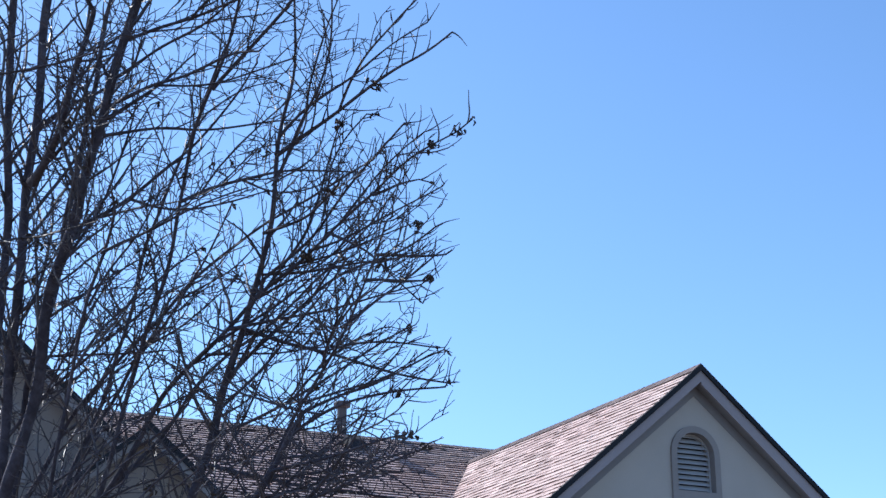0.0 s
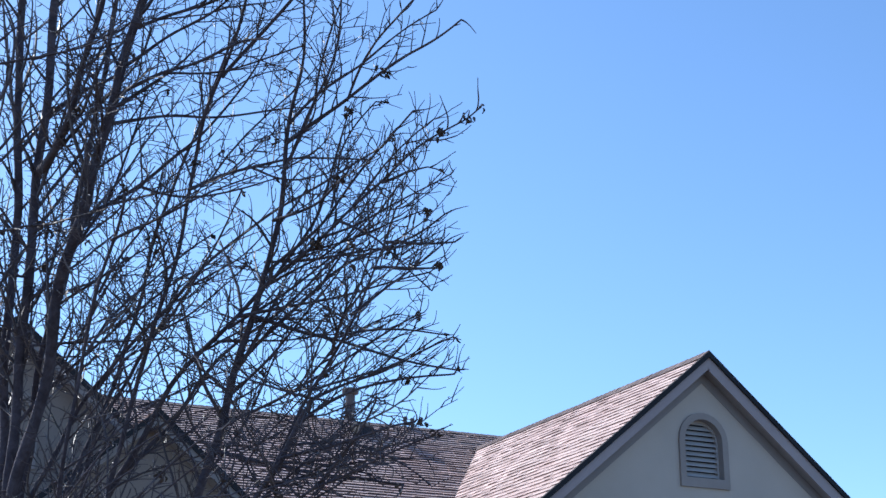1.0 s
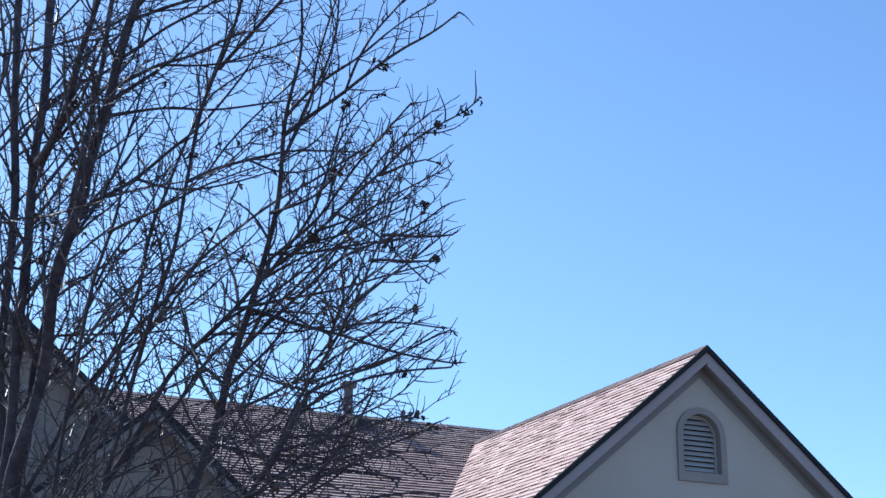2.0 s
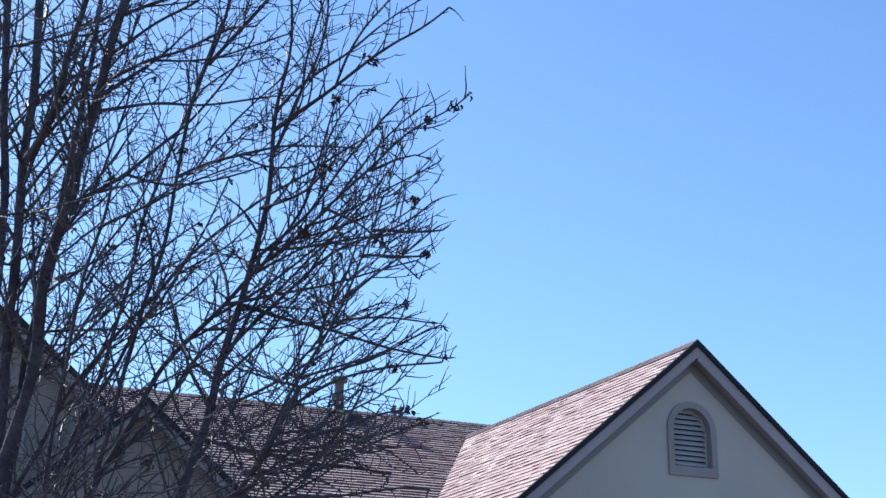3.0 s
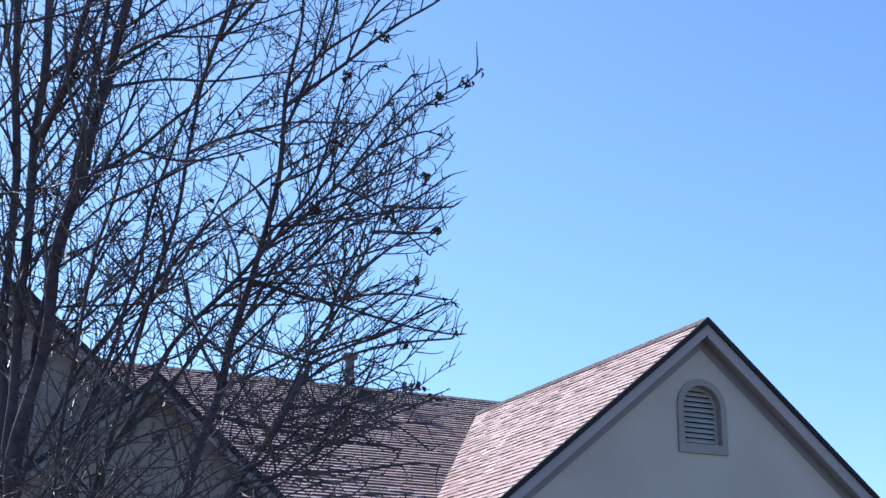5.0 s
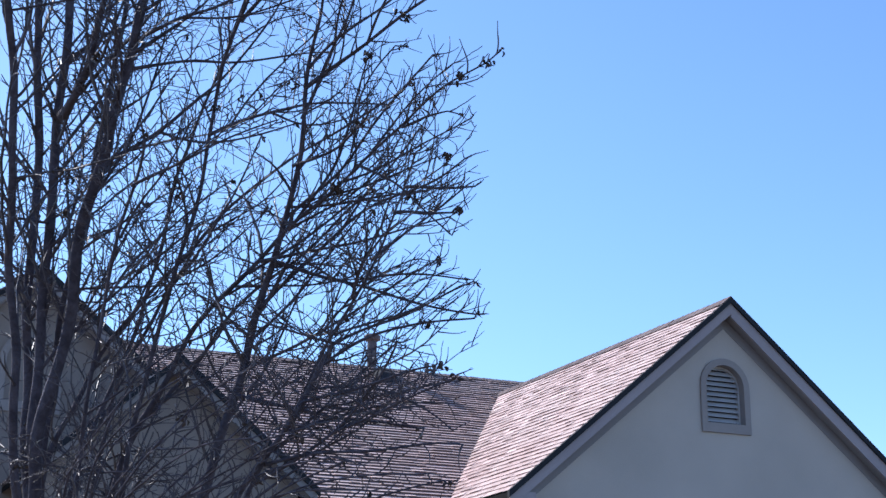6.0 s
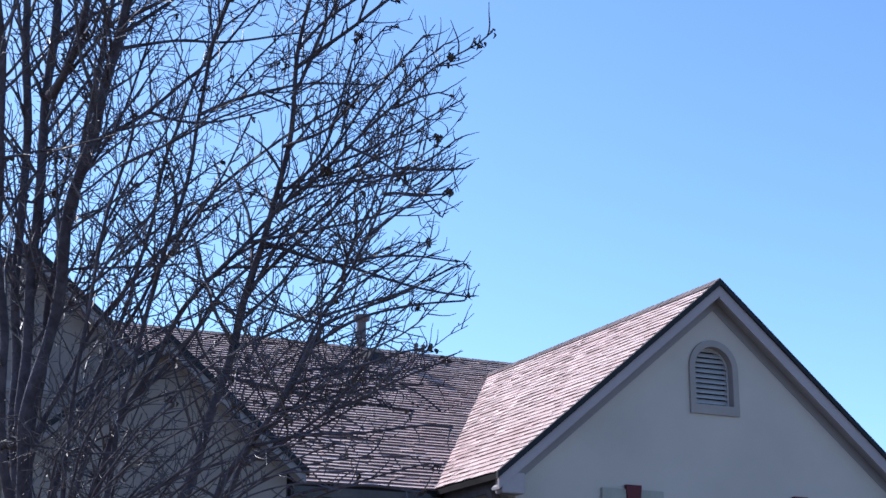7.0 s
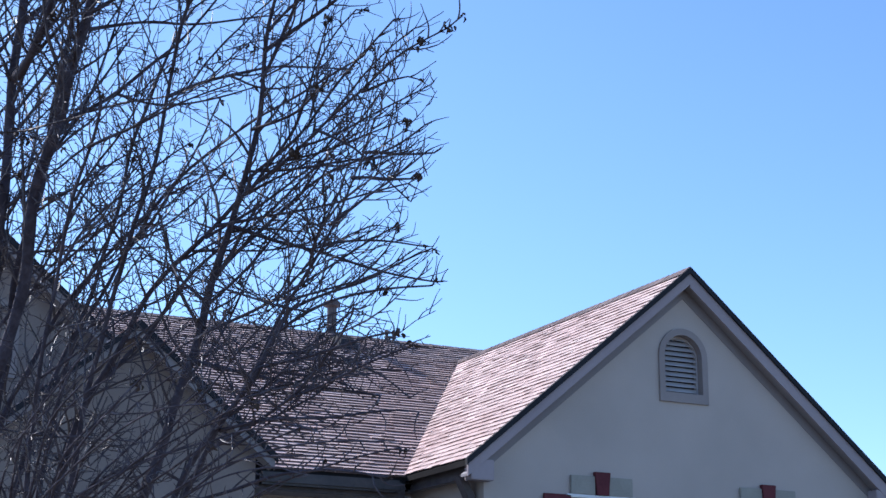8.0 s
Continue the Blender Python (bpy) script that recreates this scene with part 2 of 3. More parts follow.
# windows of the wing
for c, w, s, h in windows:
    win = part("window", box(c - w - 0.05, c + w + 0.05, WALL_Y - 0.045, WALL_Y - 0.002, s - 0.07, s, 0.006), M_STONE, house, "white-framed window with grey stone head and red keystone")
    y = WALL_Y
    frame_bm = bmesh.new()
    for q in ((c - w, c - w + 0.05, s, h), (c + w - 0.05, c + w, s, h), (c - w + 0.05, c + w - 0.05, s, s + 0.05), (c - w + 0.05, c + w - 0.05, h - 0.05, h), (c - w + 0.05, c + w - 0.05, (s + h) / 2 - 0.02, (s + h) / 2 + 0.02)):
        add_box(frame_bm, q[0], q[1], y + 0.03, y + 0.09, q[2], q[3])
    part("window_frame", frame_bm, M_WHITE, win, "white window frame")
    part("head_trim", box(c - w - 0.02, c + w + 0.02, y - 0.03, y - 0.002, h, h + 0.028, 0.004), M_WHITE, win, "white strip over the window")
    for z0, z1 in ((s + 0.05, (s + h) / 2 - 0.02), ((s + h) / 2 + 0.02, h - 0.05)):
        part("pane", box(c - w + 0.05, c + w - 0.05, y + 0.055, y + 0.063, z0, z1), M_GLASS, win)
    part("lintel_stone", box(c - 0.318, c - 0.070, y - 0.028, y - 0.002, h + 0.03, h + 0.195, 0.005), M_STONE, win)
    part("lintel_stone", box(c + 0.070, c + 0.318, y - 0.028, y - 0.002, h + 0.03, h + 0.195, 0.005), M_STONE, win)
    part("keystone", prism([(c - 0.058, y - 0.045, h + 0.03), (c + 0.058, y - 0.045, h + 0.03), (c + 0.078, y - 0.045, h + 0.232), (c - 0.078, y - 0.045, h + 0.232)], (0, 0.043, 0)), M_RED, win, "dark red keystone")
    for q in (-1, 1):
        x0, x1 = sorted((c + q * 0.318, c + q * 0.59))
        part("quoin", box(x0, x1, y - 0.03, y - 0.002, h - 0.12, h + 0.02, 0.005), M_RED, win, "dark red brick block beside the window head")

# main body: walls, deck, eaves
part("wall", box(-0.1, 6.2, 13.2, 13.4, FOOT, EAVE_Z + 0.05), M_STUCCO, house)
part("wall", box(-0.1, 10.4, 20.7, 20.9, FOOT, EAVE_Z), M_STUCCO, house)
for x in (-0.1, 10.2):
    part("wall", prism([(x, 13.4, FOOT), (x, 20.7, FOOT), (x, 20.7, EAVE_Z), (x, RIDGE_Y, RIDGE_Z - 0.15), (x, 13.4, EAVE_Z)], (0.2, 0, 0)), M_STUCCO, house)
for x0, x1, y_eave in ((4.36, 10.6, EAVE_Y), (-0.4, 4.36, 13.42), (-0.4, 10.6, 2 * RIDGE_Y - EAVE_Y)):
    ze = main_height(y_eave)
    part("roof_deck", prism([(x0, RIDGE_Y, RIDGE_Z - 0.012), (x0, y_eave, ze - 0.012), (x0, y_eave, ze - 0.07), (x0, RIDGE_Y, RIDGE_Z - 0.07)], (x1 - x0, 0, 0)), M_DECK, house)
part("fascia", box(4.4, 5.87, EAVE_Y, EAVE_Y + 0.025, EAVE_Z - 0.20, EAVE_Z - 0.04), M_PIPE, house)
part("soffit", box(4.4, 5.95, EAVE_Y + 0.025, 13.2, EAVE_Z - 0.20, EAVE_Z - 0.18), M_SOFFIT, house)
part("gutter", box(4.45, 5.80, EAVE_Y - 0.10, EAVE_Y - 0.004, EAVE_Z - 0.16, EAVE_Z - 0.05, 0.02), M_GUTTER, house, "dark brown eave gutter")

# second gable and the small entry gable
LX, LZ, LY = 2.11, 5.345, 13.0
gable_roof(LX, LZ, 2.30, LY, 16.5, M_TRIM_SHADED, 0.12)
gable_wall(LX, LZ - 0.10, 2.18, LY + 0.18, [], M_STUCCO_SHADED)
for side in (-1, 1):
    part("soffit", rake_strip(LX, LZ, 2.30, LY + 0.03, LY + 0.18, 0.098, 0.118, side), M_SOFFIT, house)
louvre_vent(LX, 4.09, 0.268, 4.79, LY + 0.18)
SX, SZ, SY = 3.17, 4.47, 12.2
gable_roof(SX, SZ, 1.21, SY, 14.6, M_TRIM_SHADED, 0.11)
gable_wall(SX, SZ - 0.10, 1.10, SY + 0.18, [], M_STUCCO_SHADED)
for side in (-1, 1):
    part("soffit", rake_strip(SX, SZ, 1.21, SY + 0.03, SY + 0.18, 0.088, 0.108, side), M_SOFFIT, house)
    x0, x1 = sorted((SX + side * 1.10, SX + side * 0.92))
    part("wall", box(x0, x1, SY + 0.38, 13.18, FOOT, SZ - 1.10 * TAN - 0.1), M_STUCCO, house)


# roof fittings on the main roof
def lathe(bm, profile, cx, cy, cz, steps=16):
    rings = [[bm.verts.new((cx + r * math.cos(2 * math.pi * i / steps), cy + r * math.sin(2 * math.pi * i / steps), cz + z)) for i in range(steps)] for r, z in profile]
    for a, b in zip(rings, rings[1:]):
        for i in range(steps):
            j = (i + 1) % steps
            bm.faces.new((a[i], a[j], b[j], b[i]))
    bm.faces.new(list(reversed(rings[0])))
    bm.faces.new(rings[-1])


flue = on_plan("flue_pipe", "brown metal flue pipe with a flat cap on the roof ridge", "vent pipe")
bm = bmesh.new()
lathe(bm, [(0.12, -0.28), (0.085, -0.10), (0.06, -0.04), (0.058, 0.36)], 6.76, RIDGE_Y + 0.05, RIDGE_Z)
part("pipe", bm, M_PIPE, flue)
bm = bmesh.new()
lathe(bm, [(0.064, 0.345), (0.10, 0.362), (0.104, 0.405), (0.085, 0.425), (0.02, 0.44)], 6.76, RIDGE_Y + 0.05, RIDGE_Z)
part("cap", bm, M_PIPE, flue)

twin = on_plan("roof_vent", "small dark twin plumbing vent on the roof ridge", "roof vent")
for dx, hh in ((-0.045, 0.13), (0.05, 0.12)):
    bm = bmesh.new()
    lathe(bm, [(0.024, -0.15), (0.018, -0.02), (0.018, hh - 0.05), (0.027, hh - 0.045), (0.028, hh - 0.008), (0.022, hh)], 7.50 + dx, RIDGE_Y - 0.03, RIDGE_Z)
    part("pipe", bm, M_PIPE, twin)
part("saddle", box(7.43, 7.575, RIDGE_Y - 0.06, RIDGE_Y, RIDGE_Z + 0.03, RIDGE_Z + 0.055, 0.006), M_PIPE, twin)

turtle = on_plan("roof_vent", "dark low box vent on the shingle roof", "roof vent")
bm = bmesh.new()
yv = 16.54
zv = main_height(yv)
base = [(-0.13, -0.12), (0.11, -0.12), (0.11, 0.12), (-0.13, 0.12)]
crown = [(-0.09, -0.08), (0.07, -0.08), (0.07, 0.07), (-0.09, 0.07)]
lo = [bm.verts.new((6.76 + p, yv + q, zv + q * MAIN_TAN - 0.02)) for p, q in base]
mid = [bm.verts.new((6.76 + p, yv + q, zv + q * MAIN_TAN + 0.055)) for p, q in base]
hi = [bm.verts.new((6.76 + p, yv + q, zv + q * MAIN_TAN + 0.125)) for p, q in crown]
bm.faces.new(list(reversed(lo)))
bm.faces.new(hi)
for a, b in ((lo, mid), (mid, hi)):
    for i in range(4):
        bm.faces.new((a[i], a[(i + 1) % 4], b[(i + 1) % 4], b[i]))
part("hood", bm, M_DARK, turtle)


# ---------- the bare tree ----------
tree = new("tree")
tagged(tree, "bare many-stemmed winter tree with dense twigs and few dead leaves", "tree")
rng = random.Random(11)
FORK = Vector((1.36, 6.87, 1.30))


def spline(points, per=11):
    """Smooth way through the points."""
    p = [Vector(q) for q in points]
    p = [p[0] * 2 - p[1]] + p + [p[-1] * 2 - p[-2]]
    out = []
    for i in range(1, len(p) - 2):
        a, b, c, d = p[i - 1:i + 3]
        for k in range(per):
            t = k / per
            out.append(0.5 * (2 * b + (c - a) * t + (2 * a - 5 * b + 4 * c - d) * t * t + (3 * b - a - 3 * c + d) * t ** 3))
    return out + [p[-2]]


def add_tube(verts, faces, pts, radii, sides):
    first = len(verts)
    n = len(pts)
    for i, p in enumerate(pts):
        d = (pts[min(i + 1, n - 1)] - pts[max(i - 1, 0)]).normalized()
        u = d.cross(Vector((0.31, 0.87, 0.38))).normalized()
        w = d.cross(u)
        for k in range(sides):
            a = 2 * math.pi * k / sides
            verts.append(p + (u * math.cos(a) + w * math.sin(a)) * radii[i])
    for i in range(n - 1):
        for k in range(sides):
            a, b = first + i * sides + k, first + i * sides + (k + 1) % sides
            faces.append((a, b, b + sides, a + sides))
    faces.append(tuple(first + (n - 1) * sides + k for k in range(sides)))
    faces.append(tuple(first + k for k in reversed(range(sides))))


twig_v, twig_f = [], []
leaf_spots, tip_spots, bark_spots = [], [], []


def turned(d, angle):
    """d turned by an angle towards a random side."""
    side = Vector((rng.gauss(0, 1), rng.gauss(0, 1), rng.gauss(0, 1)))
    side = (side - d * side.dot(d)).normalized()
    return (d * math.cos(angle) + side * math.sin(angle)).normalized()


# the crown's outer side, towards the wing
SIDE, SIDE_AT = Vector((0.90, -0.436, 0.0)), 0.04
RULES = {1: (8, 4, 0.050, 0.27, 0.5), 2: (4, 3, 0.047, 0.36, 0.7), 3: (2, 3, 9, 0, 0)}


def grow(p, d, length, r, order):
    """A branch that wanders and rises a little, with its twigs."""
    steps, sides, gap, share, tip = RULES[order]
    if order == 1 and d.z < 0 and p.z > 2.9:
        d = Vector((d.x, d.y, -0.6 * d.z)).normalized()
    out, room = d.dot(SIDE) * length, SIDE_AT + rng.gauss(-0.03, 0.06) - p.dot(SIDE)
    if order < 3 and out > max(room, 0.02):
        length *= max(0.25, room / out)
    pts, dirs = [p.copy()], []
    up = Vector((0, 0, 1))
    bend = Vector((rng.gauss(0, 1), rng.gauss(0, 1), rng.gauss(0, 1))) * 0.045
    for i in range(steps):
        d = (d + bend + Vector((rng.gauss(0, 1), rng.gauss(0, 1), rng.gauss(0, 1))) * (0.035 + 0.06 * order) + up * (0.07 if order == 1 else 0.03)).normalized()
        beyond = (pts[-1] + d * length / steps).dot(SIDE) - SIDE_AT - 0.03
        if beyond > 0 and d.dot(SIDE) > 0:
            d = (d - SIDE * d.dot(SIDE) * 0.7).normalized()
            length *= 0.75
        pts.append(pts[-1] + d * length / steps)
        dirs.append(d)
    radii = [max(0.0015, 0.96 * r * (1 - 0.66 * i / steps) * rng.uniform(0.88, 1.12)) for i in range(steps + 1)]
    add_tube(twig_v, twig_f, pts, radii, sides)
    if order == 3:
        if rng.random() < 0.022:
            leaf_spots.append(pts[-1])
        return
    s = gap * 1.3
    while s < length:
        i = min(int(s / length * steps), steps - 1)
        q = pts[i].lerp(pts[i + 1], s / length * steps - i)
        reach = length * share * rng.uniform(0.5, 1.3) * (1.15 - 0.55 * s / length)
        if reach > 0.04:
            grow(q, turned(dirs[i], radians(rng.uniform(32, 72))), reach, max(0.0030, radii[i] * tip) * rng.uniform(0.85, 1.25), order + 1)
        s += gap * rng.uniform(0.6, 1.5)


def limb(r0, r1, *points, every=0.078, reach=1.15, bare=0.28, tangle=0.06):
    way = spline(points)
    n = len(way)
    for i in range(1, n - 1):
        way[i] = way[i] + Vector((noise.noise(way[i] * 2.3), noise.noise(way[i] * 2.3 + Vector((9, 0, 0))), noise.noise(way[i] * 2.3 + Vector((0, 9, 0))))) * min(0.045, 0.10 * i / n)
    radii = [r0 + (r1 - r0) * (i / (n - 1)) ** 0.8 for i in range(n)]
    radii = [r * (1 + 0.16 * noise.noise(p * 9.0) + 0.08 * noise.noise(p * 27.0)) for r, p in zip(radii, way)]
    v, f = [], []
    add_tube(v, f, way, radii, 9)
    part("limb", mesh_of("limb", v, f, M_BARK, True), M_BARK, tree)
    total = sum((b - a).length for a, b in zip(way, way[1:]))
    done, due = 0.0, total * bare
    for i in range(n - 1):
        seg = (way[i + 1] - way[i]).length
        while due < done + seg:
            q = way[i].lerp(way[i + 1], (due - done) / seg)
            d = (way[i + 1] - way[i]).normalized()
            k = due / total
            size = reach * rng.uniform(0.35, 1.15) * (1.2 - 0.95 * k)
            share = min(1.0, max(0.6, 0.5 + (q.z - 2.6) * 0.6))
            if k < 0.75 and reach > 0.45 and q.z > 3.0 and rng.random() < 0.34:
                grow(q, turned(d, radians(rng.uniform(20, 50))), size * 1.4, min(0.010, radii[i] * 0.6), 1)
            elif rng.random() < share:
                grow(q, turned(d, radians(rng.uniform(26, 68))), size, min(0.007, max(0.004 if r0 > 0.0115 else 0.003, radii[i] * 0.5)), 1)
            due += every * rng.uniform(0.5, 1.5)
        done += seg
    # thin crossing shoots low in the crown
    for i in range(2, n // 2):
        if 2.25 < way[i].z < 3.5 and rng.random() < tangle:
            az = rng.uniform(0, 2 * math.pi)
            grow(way[i], Vector((math.cos(az), math.sin(az), rng.uniform(0.0, 0.5))).normalized(), rng.uniform(0.35, 0.95), rng.uniform(0.0035, 0.0055), 1)
    grow(way[-1], (way[-1] - way[-2]).normalized(), 0.09, r1, 2)
    tip_spots.append(way[-1])
    bark_spots.extend(way[n // 2:])


v, f = [], []
stem = spline([(1.46, 6.84, -0.05), (1.43, 6.86, 0.5), (1.39, 6.88, 0.9), FORK, (1.35, 6.87, 1.42)])
add_tube(v, f, stem, [0.17 - 0.05 * i / len(stem) + 0.06 * max(0, 1 - i / 5) for i in range(len(stem))], 14)
part("trunk", mesh_of("trunk", v, f, M_BARK, True), M_BARK, tree)


def bough(r0, r1, bow, tip, start=FORK, **twigs):
    """One main stem, bowed once on its way from the fork to its tip."""
    a, b, c = Vector(start), Vector(bow), Vector(tip)
    way = [a * (1 - t) ** 2 + b * 2 * t * (1 - t) + c * t * t for t in (k / 8 for k in range(9))]
    limbs.append((r0, r1, way, twigs))
    return way


def along(way, k):
    """The point at the share k of a way's length."""
    rest = k * sum((b - a).length for a, b in zip(way, way[1:]))
    for a, b in zip(way, way[1:]):
        if rest <= (b - a).length:
            return a.lerp(b, rest / (b - a).length)
        rest -= (b - a).length
    return way[-1].copy()


def arch(p, head, rise, head_end, rise_end, length, n=6, room=0.04):
    """A way that turns evenly from one bearing and rise to another, kept within the crown."""
    way = [p.copy()]
    for i in range(n):
        t = (i + 0.5) / n
        h, e = radians(head + (head_end - head) * t), radians(rise + (rise_end - rise) * t)
        step = Vector((math.sin(h) * math.cos(e), math.cos(h) * math.cos(e), math.sin(e))) * length / n
        if (way[-1] + step).dot(SIDE) > SIDE_AT + room and i > 1:
            break
        way.append(way[-1] + step)
    return way


def branches(way, count, low, high, short, long, rise, seed, every, reach):
    """Side branches of a stem, from evenly spread places, reaching to its open side; the long ones fork again."""
    dice = random.Random(seed)
    for i in range(count):
        k = low + (high - low) * (i + dice.uniform(0.1, 0.9)) / count
        length = dice.uniform(short, long)
        head, up = dice.gauss(138, 28), dice.gauss(rise, 20)
        side = arch(along(way, k), head, up, head + dice.gauss(5, 16), up + dice.gauss(-4, 18), length, 6, dice.gauss(0.0, 0.09))
        r = 0.0022 + 0.0068 * length
        limbs.append((r, r * 0.42, side, dict(every=every, reach=reach, bare=0.1)))
        if length > 0.9:
            fork = arch(along(side, dice.uniform(0.2, 0.5)), head + dice.choice((-1, 1)) * dice.uniform(18, 40), up + dice.gauss(5, 18), head, up, length * dice.uniform(0.45, 0.65), 4)
            limbs.append((r * 0.65, r * 0.35, fork, dict(every=every, reach=reach * 0.8, bare=0.1)))


def shoots(count, seed):
    """Thin low shoots from the fork that arch over; the flatter they leave, the longer they are."""
    dice = random.Random(seed)
    for i in range(count):
        flat = (i + dice.random()) / count
        way = arch(FORK, 222 - 50 * flat + dice.gauss(0, 6), 72 - 27 * flat + dice.gauss(0, 4), dice.gauss(152, 5), 28 - 30 * flat + dice.gauss(0, 8), 1.9 + 0.8 * flat + dice.gauss(0, 0.1), 7)
        limbs.append((0.0112 - 0.003 * flat, 0.0028, way, dict(every=0.075, reach=0.46 - 0.06 * flat, bare=0.25, tangle=0.09)))


limbs = []
leader = bough(0.042, 0.017, (0.95, 7.65, 2.29), (1.49, 5.25, 5.73), every=0.085, reach=1.0, bare=0.4)
inner = bough(0.027, 0.014, (1.09, 7.25, 2.27), (0.61, 5.50, 5.27), every=0.085, reach=1.0, bare=0.4)
bough(0.029, 0.017, (1.22, 7.77, 2.00), (0.92, 6.62, 6.16), every=0.085, reach=1.0, bare=0.4)
twin_stem = bough(0.030, 0.019, (1.12, 7.35, 2.57), (1.11, 6.50, 5.61), every=0.085, reach=1.0, bare=0.4)
bough(0.026, 0.012, (1.17, 6.53, 4.15), (1.18, 5.98, 4.80), along(twin_stem, 0.69), every=0.087, reach=0.84, bare=0.1)
bough(0.024, 0.011, (1.13, 7.93, 2.19), (1.49, 6.57, 5.81), every=0.085, reach=1.0, bare=0.4)
outer = bough(0.028, 0.003, (1.34, 7.35, 3.25), (2.40, 4.78, 4.02), every=0.075, reach=0.66, bare=0.3)
thick = bough(0.038, 0.004, (2.11, 6.21, 3.03), (1.95, 5.52, 4.88), every=0.085, reach=0.77, bare=0.3)
bough(0.022, 0.005, (0.79, 7.97, 3.25), (2.63, 6.21, 4.49), every=0.075, reach=0.66, bare=0.35)
bough(0.019, 0.005, (1.26, 7.39, 2.92), (2.43, 6.16, 3.85), every=0.062, reach=0.66, bare=0.3)
bough(0.019, 0.006, (1.41, 7.88, 2.62), (1.96, 6.60, 5.05), every=0.1, reach=0.78, bare=0.4)
middle = bough(0.020, 0.005, (1.53, 7.14, 2.56), (1.71, 5.13, 5.20), every=0.1, reach=0.85, bare=0.35)
low_outer = bough(0.020, 0.003, (1.94, 6.00, 2.46), (2.18, 5.01, 3.67), every=0.065, reach=0.5, bare=0.35)
stub = bough(0.021, 0.010, (1.60, 5.95, 2.00), (1.96, 5.36, 2.94), every=0.065, reach=0.53, bare=0.3)
bough(0.015, 0.004, (1.60, 6.03, 2.55), (2.09, 4.69, 2.27), every=0.056, reach=0.37, bare=0.3)
rear = bough(0.026, 0.007, (1.05, 7.48, 2.21), (1.86, 7.00, 3.84), every=0.095, reach=0.57, bare=0.3)
near = bough(0.019, 0.006, (1.19, 6.86, 1.92), (1.29, 5.79, 3.87), every=0.095, reach=0.57, bare=0.3)
branches(leader, 9, 0.53, 0.82, 0.85, 1.4, 18, 221, 0.138, 0.66)
branches(inner, 1, 0.72, 0.86, 0.6, 0.9, 18, 321, 0.098, 0.7)
branches(outer, 10, 0.57, 0.87, 0.35, 0.95, 25, 177, 0.055, 0.42)
branches(thick, 12, 0.40, 0.86, 0.7, 1.25, 26, 140, 0.068, 0.42)
branches(middle, 2, 0.64, 0.85, 0.9, 1.3, 32, 338, 0.112, 0.62)
branches(low_outer, 6, 0.68, 0.97, 0.5, 0.9, 22, 327, 0.066, 0.38)
branches(stub, 8, 0.66, 1.0, 0.55, 1.0, -2, 542, 0.064, 0.40)
branches(rear, 5, 0.45, 1.0, 0.5, 1.0, 20, 110, 0.09, 0.5)
branches(near, 6, 0.4, 0.95, 0.4, 0.8, 25, 52, 0.09, 0.5)
branches(twin_stem, 3, 0.4, 0.62, 0.7, 1.1, 25, 249, 0.1, 0.55)
shoots(22, 193)
for r0, r1, way, twigs in limbs:
    limb(r0, r1, *way, **twigs)

me = mesh_of("twig_crown", twig_v, twig_f, M_TWIG)
part("twig_crown", me, M_TWIG, tree, "dense dark winter twigs", "stuff")

# curled dead leaves
lv, lf = [], []
for i in range(5):
    t = i / 4
    w = 0.010 * math.sin(math.pi * (0.12 + 0.8 * t))
    lv += [Vector((-w, 0.012 * math.sin(4 * t), -0.036 * t)), Vector((0, 0.012 * math.sin(4 * t) + 0.007, -0.036 * t)), Vector((w, 0.012 * math.sin(4 * t), -0.036 * t))]
for i in range(4):
    a = i * 3
    lf += [(a, a + 1, a + 4, a + 3), (a + 1, a + 2, a + 5, a + 4)]
leaf_mesh = mesh_of("leaf", lv, lf, M_LEAF, True)
rng.shuffle(leaf_spots)


def hang_leaves(p, count, away):
    for k in range(count):
        leaf = part("leaf", leaf_mesh, M_LEAF, tree)
        size = rng.uniform(0.45, 0.8)
        leaf.matrix_local = Matrix.LocRotScale(p + Vector((rng.gauss(0, away), rng.gauss(0, away), rng.gauss(0, away * 0.6))), Euler((rng.gauss(0, 0.7), rng.gauss(0, 0.7), rng.uniform(0, 6.3))), (size, size, size))


for n, p in enumerate(tip_spots[::2] + leaf_spots[:130]):
    # here and there a whole bunch hangs on
    if n % 4 == 0:
        hang_leaves(p, rng.randint(5, 8), 0.012)
    else:
        hang_leaves(p, rng.choice((1, 1, 2, 2, 3)), 0.007)
# thick clumps caught in the branches
for q in ((1.99, 5.50, 3.55), (2.02, 5.50, 3.52), (2.26, 4.88, 3.94), (2.14, 5.25, 4.34), (2.41, 4.85, 3.99), (2.45, 5.25, 3.81), (2.09, 5.25, 3.80), (2.27, 5.08, 3.15), (2.21, 5.28, 3.54), (1.16, 6.56, 4.43), (1.67, 5.78, 4.00), (2.01, 5.22, 4.11)):
    hang_leaves(min(bark_spots, key=lambda p: (p - Vector(q)).length), rng.randint(9, 13), 0.014)


# ---------- shingles, last ----------
TAB_FACES = [(3, 2, 1, 0), (4, 5, 6, 7), (7, 6, 8, 9), (0, 1, 5, 4), (1, 2, 8, 6, 5), (2, 3, 9, 8), (3, 0, 4, 7, 9)]


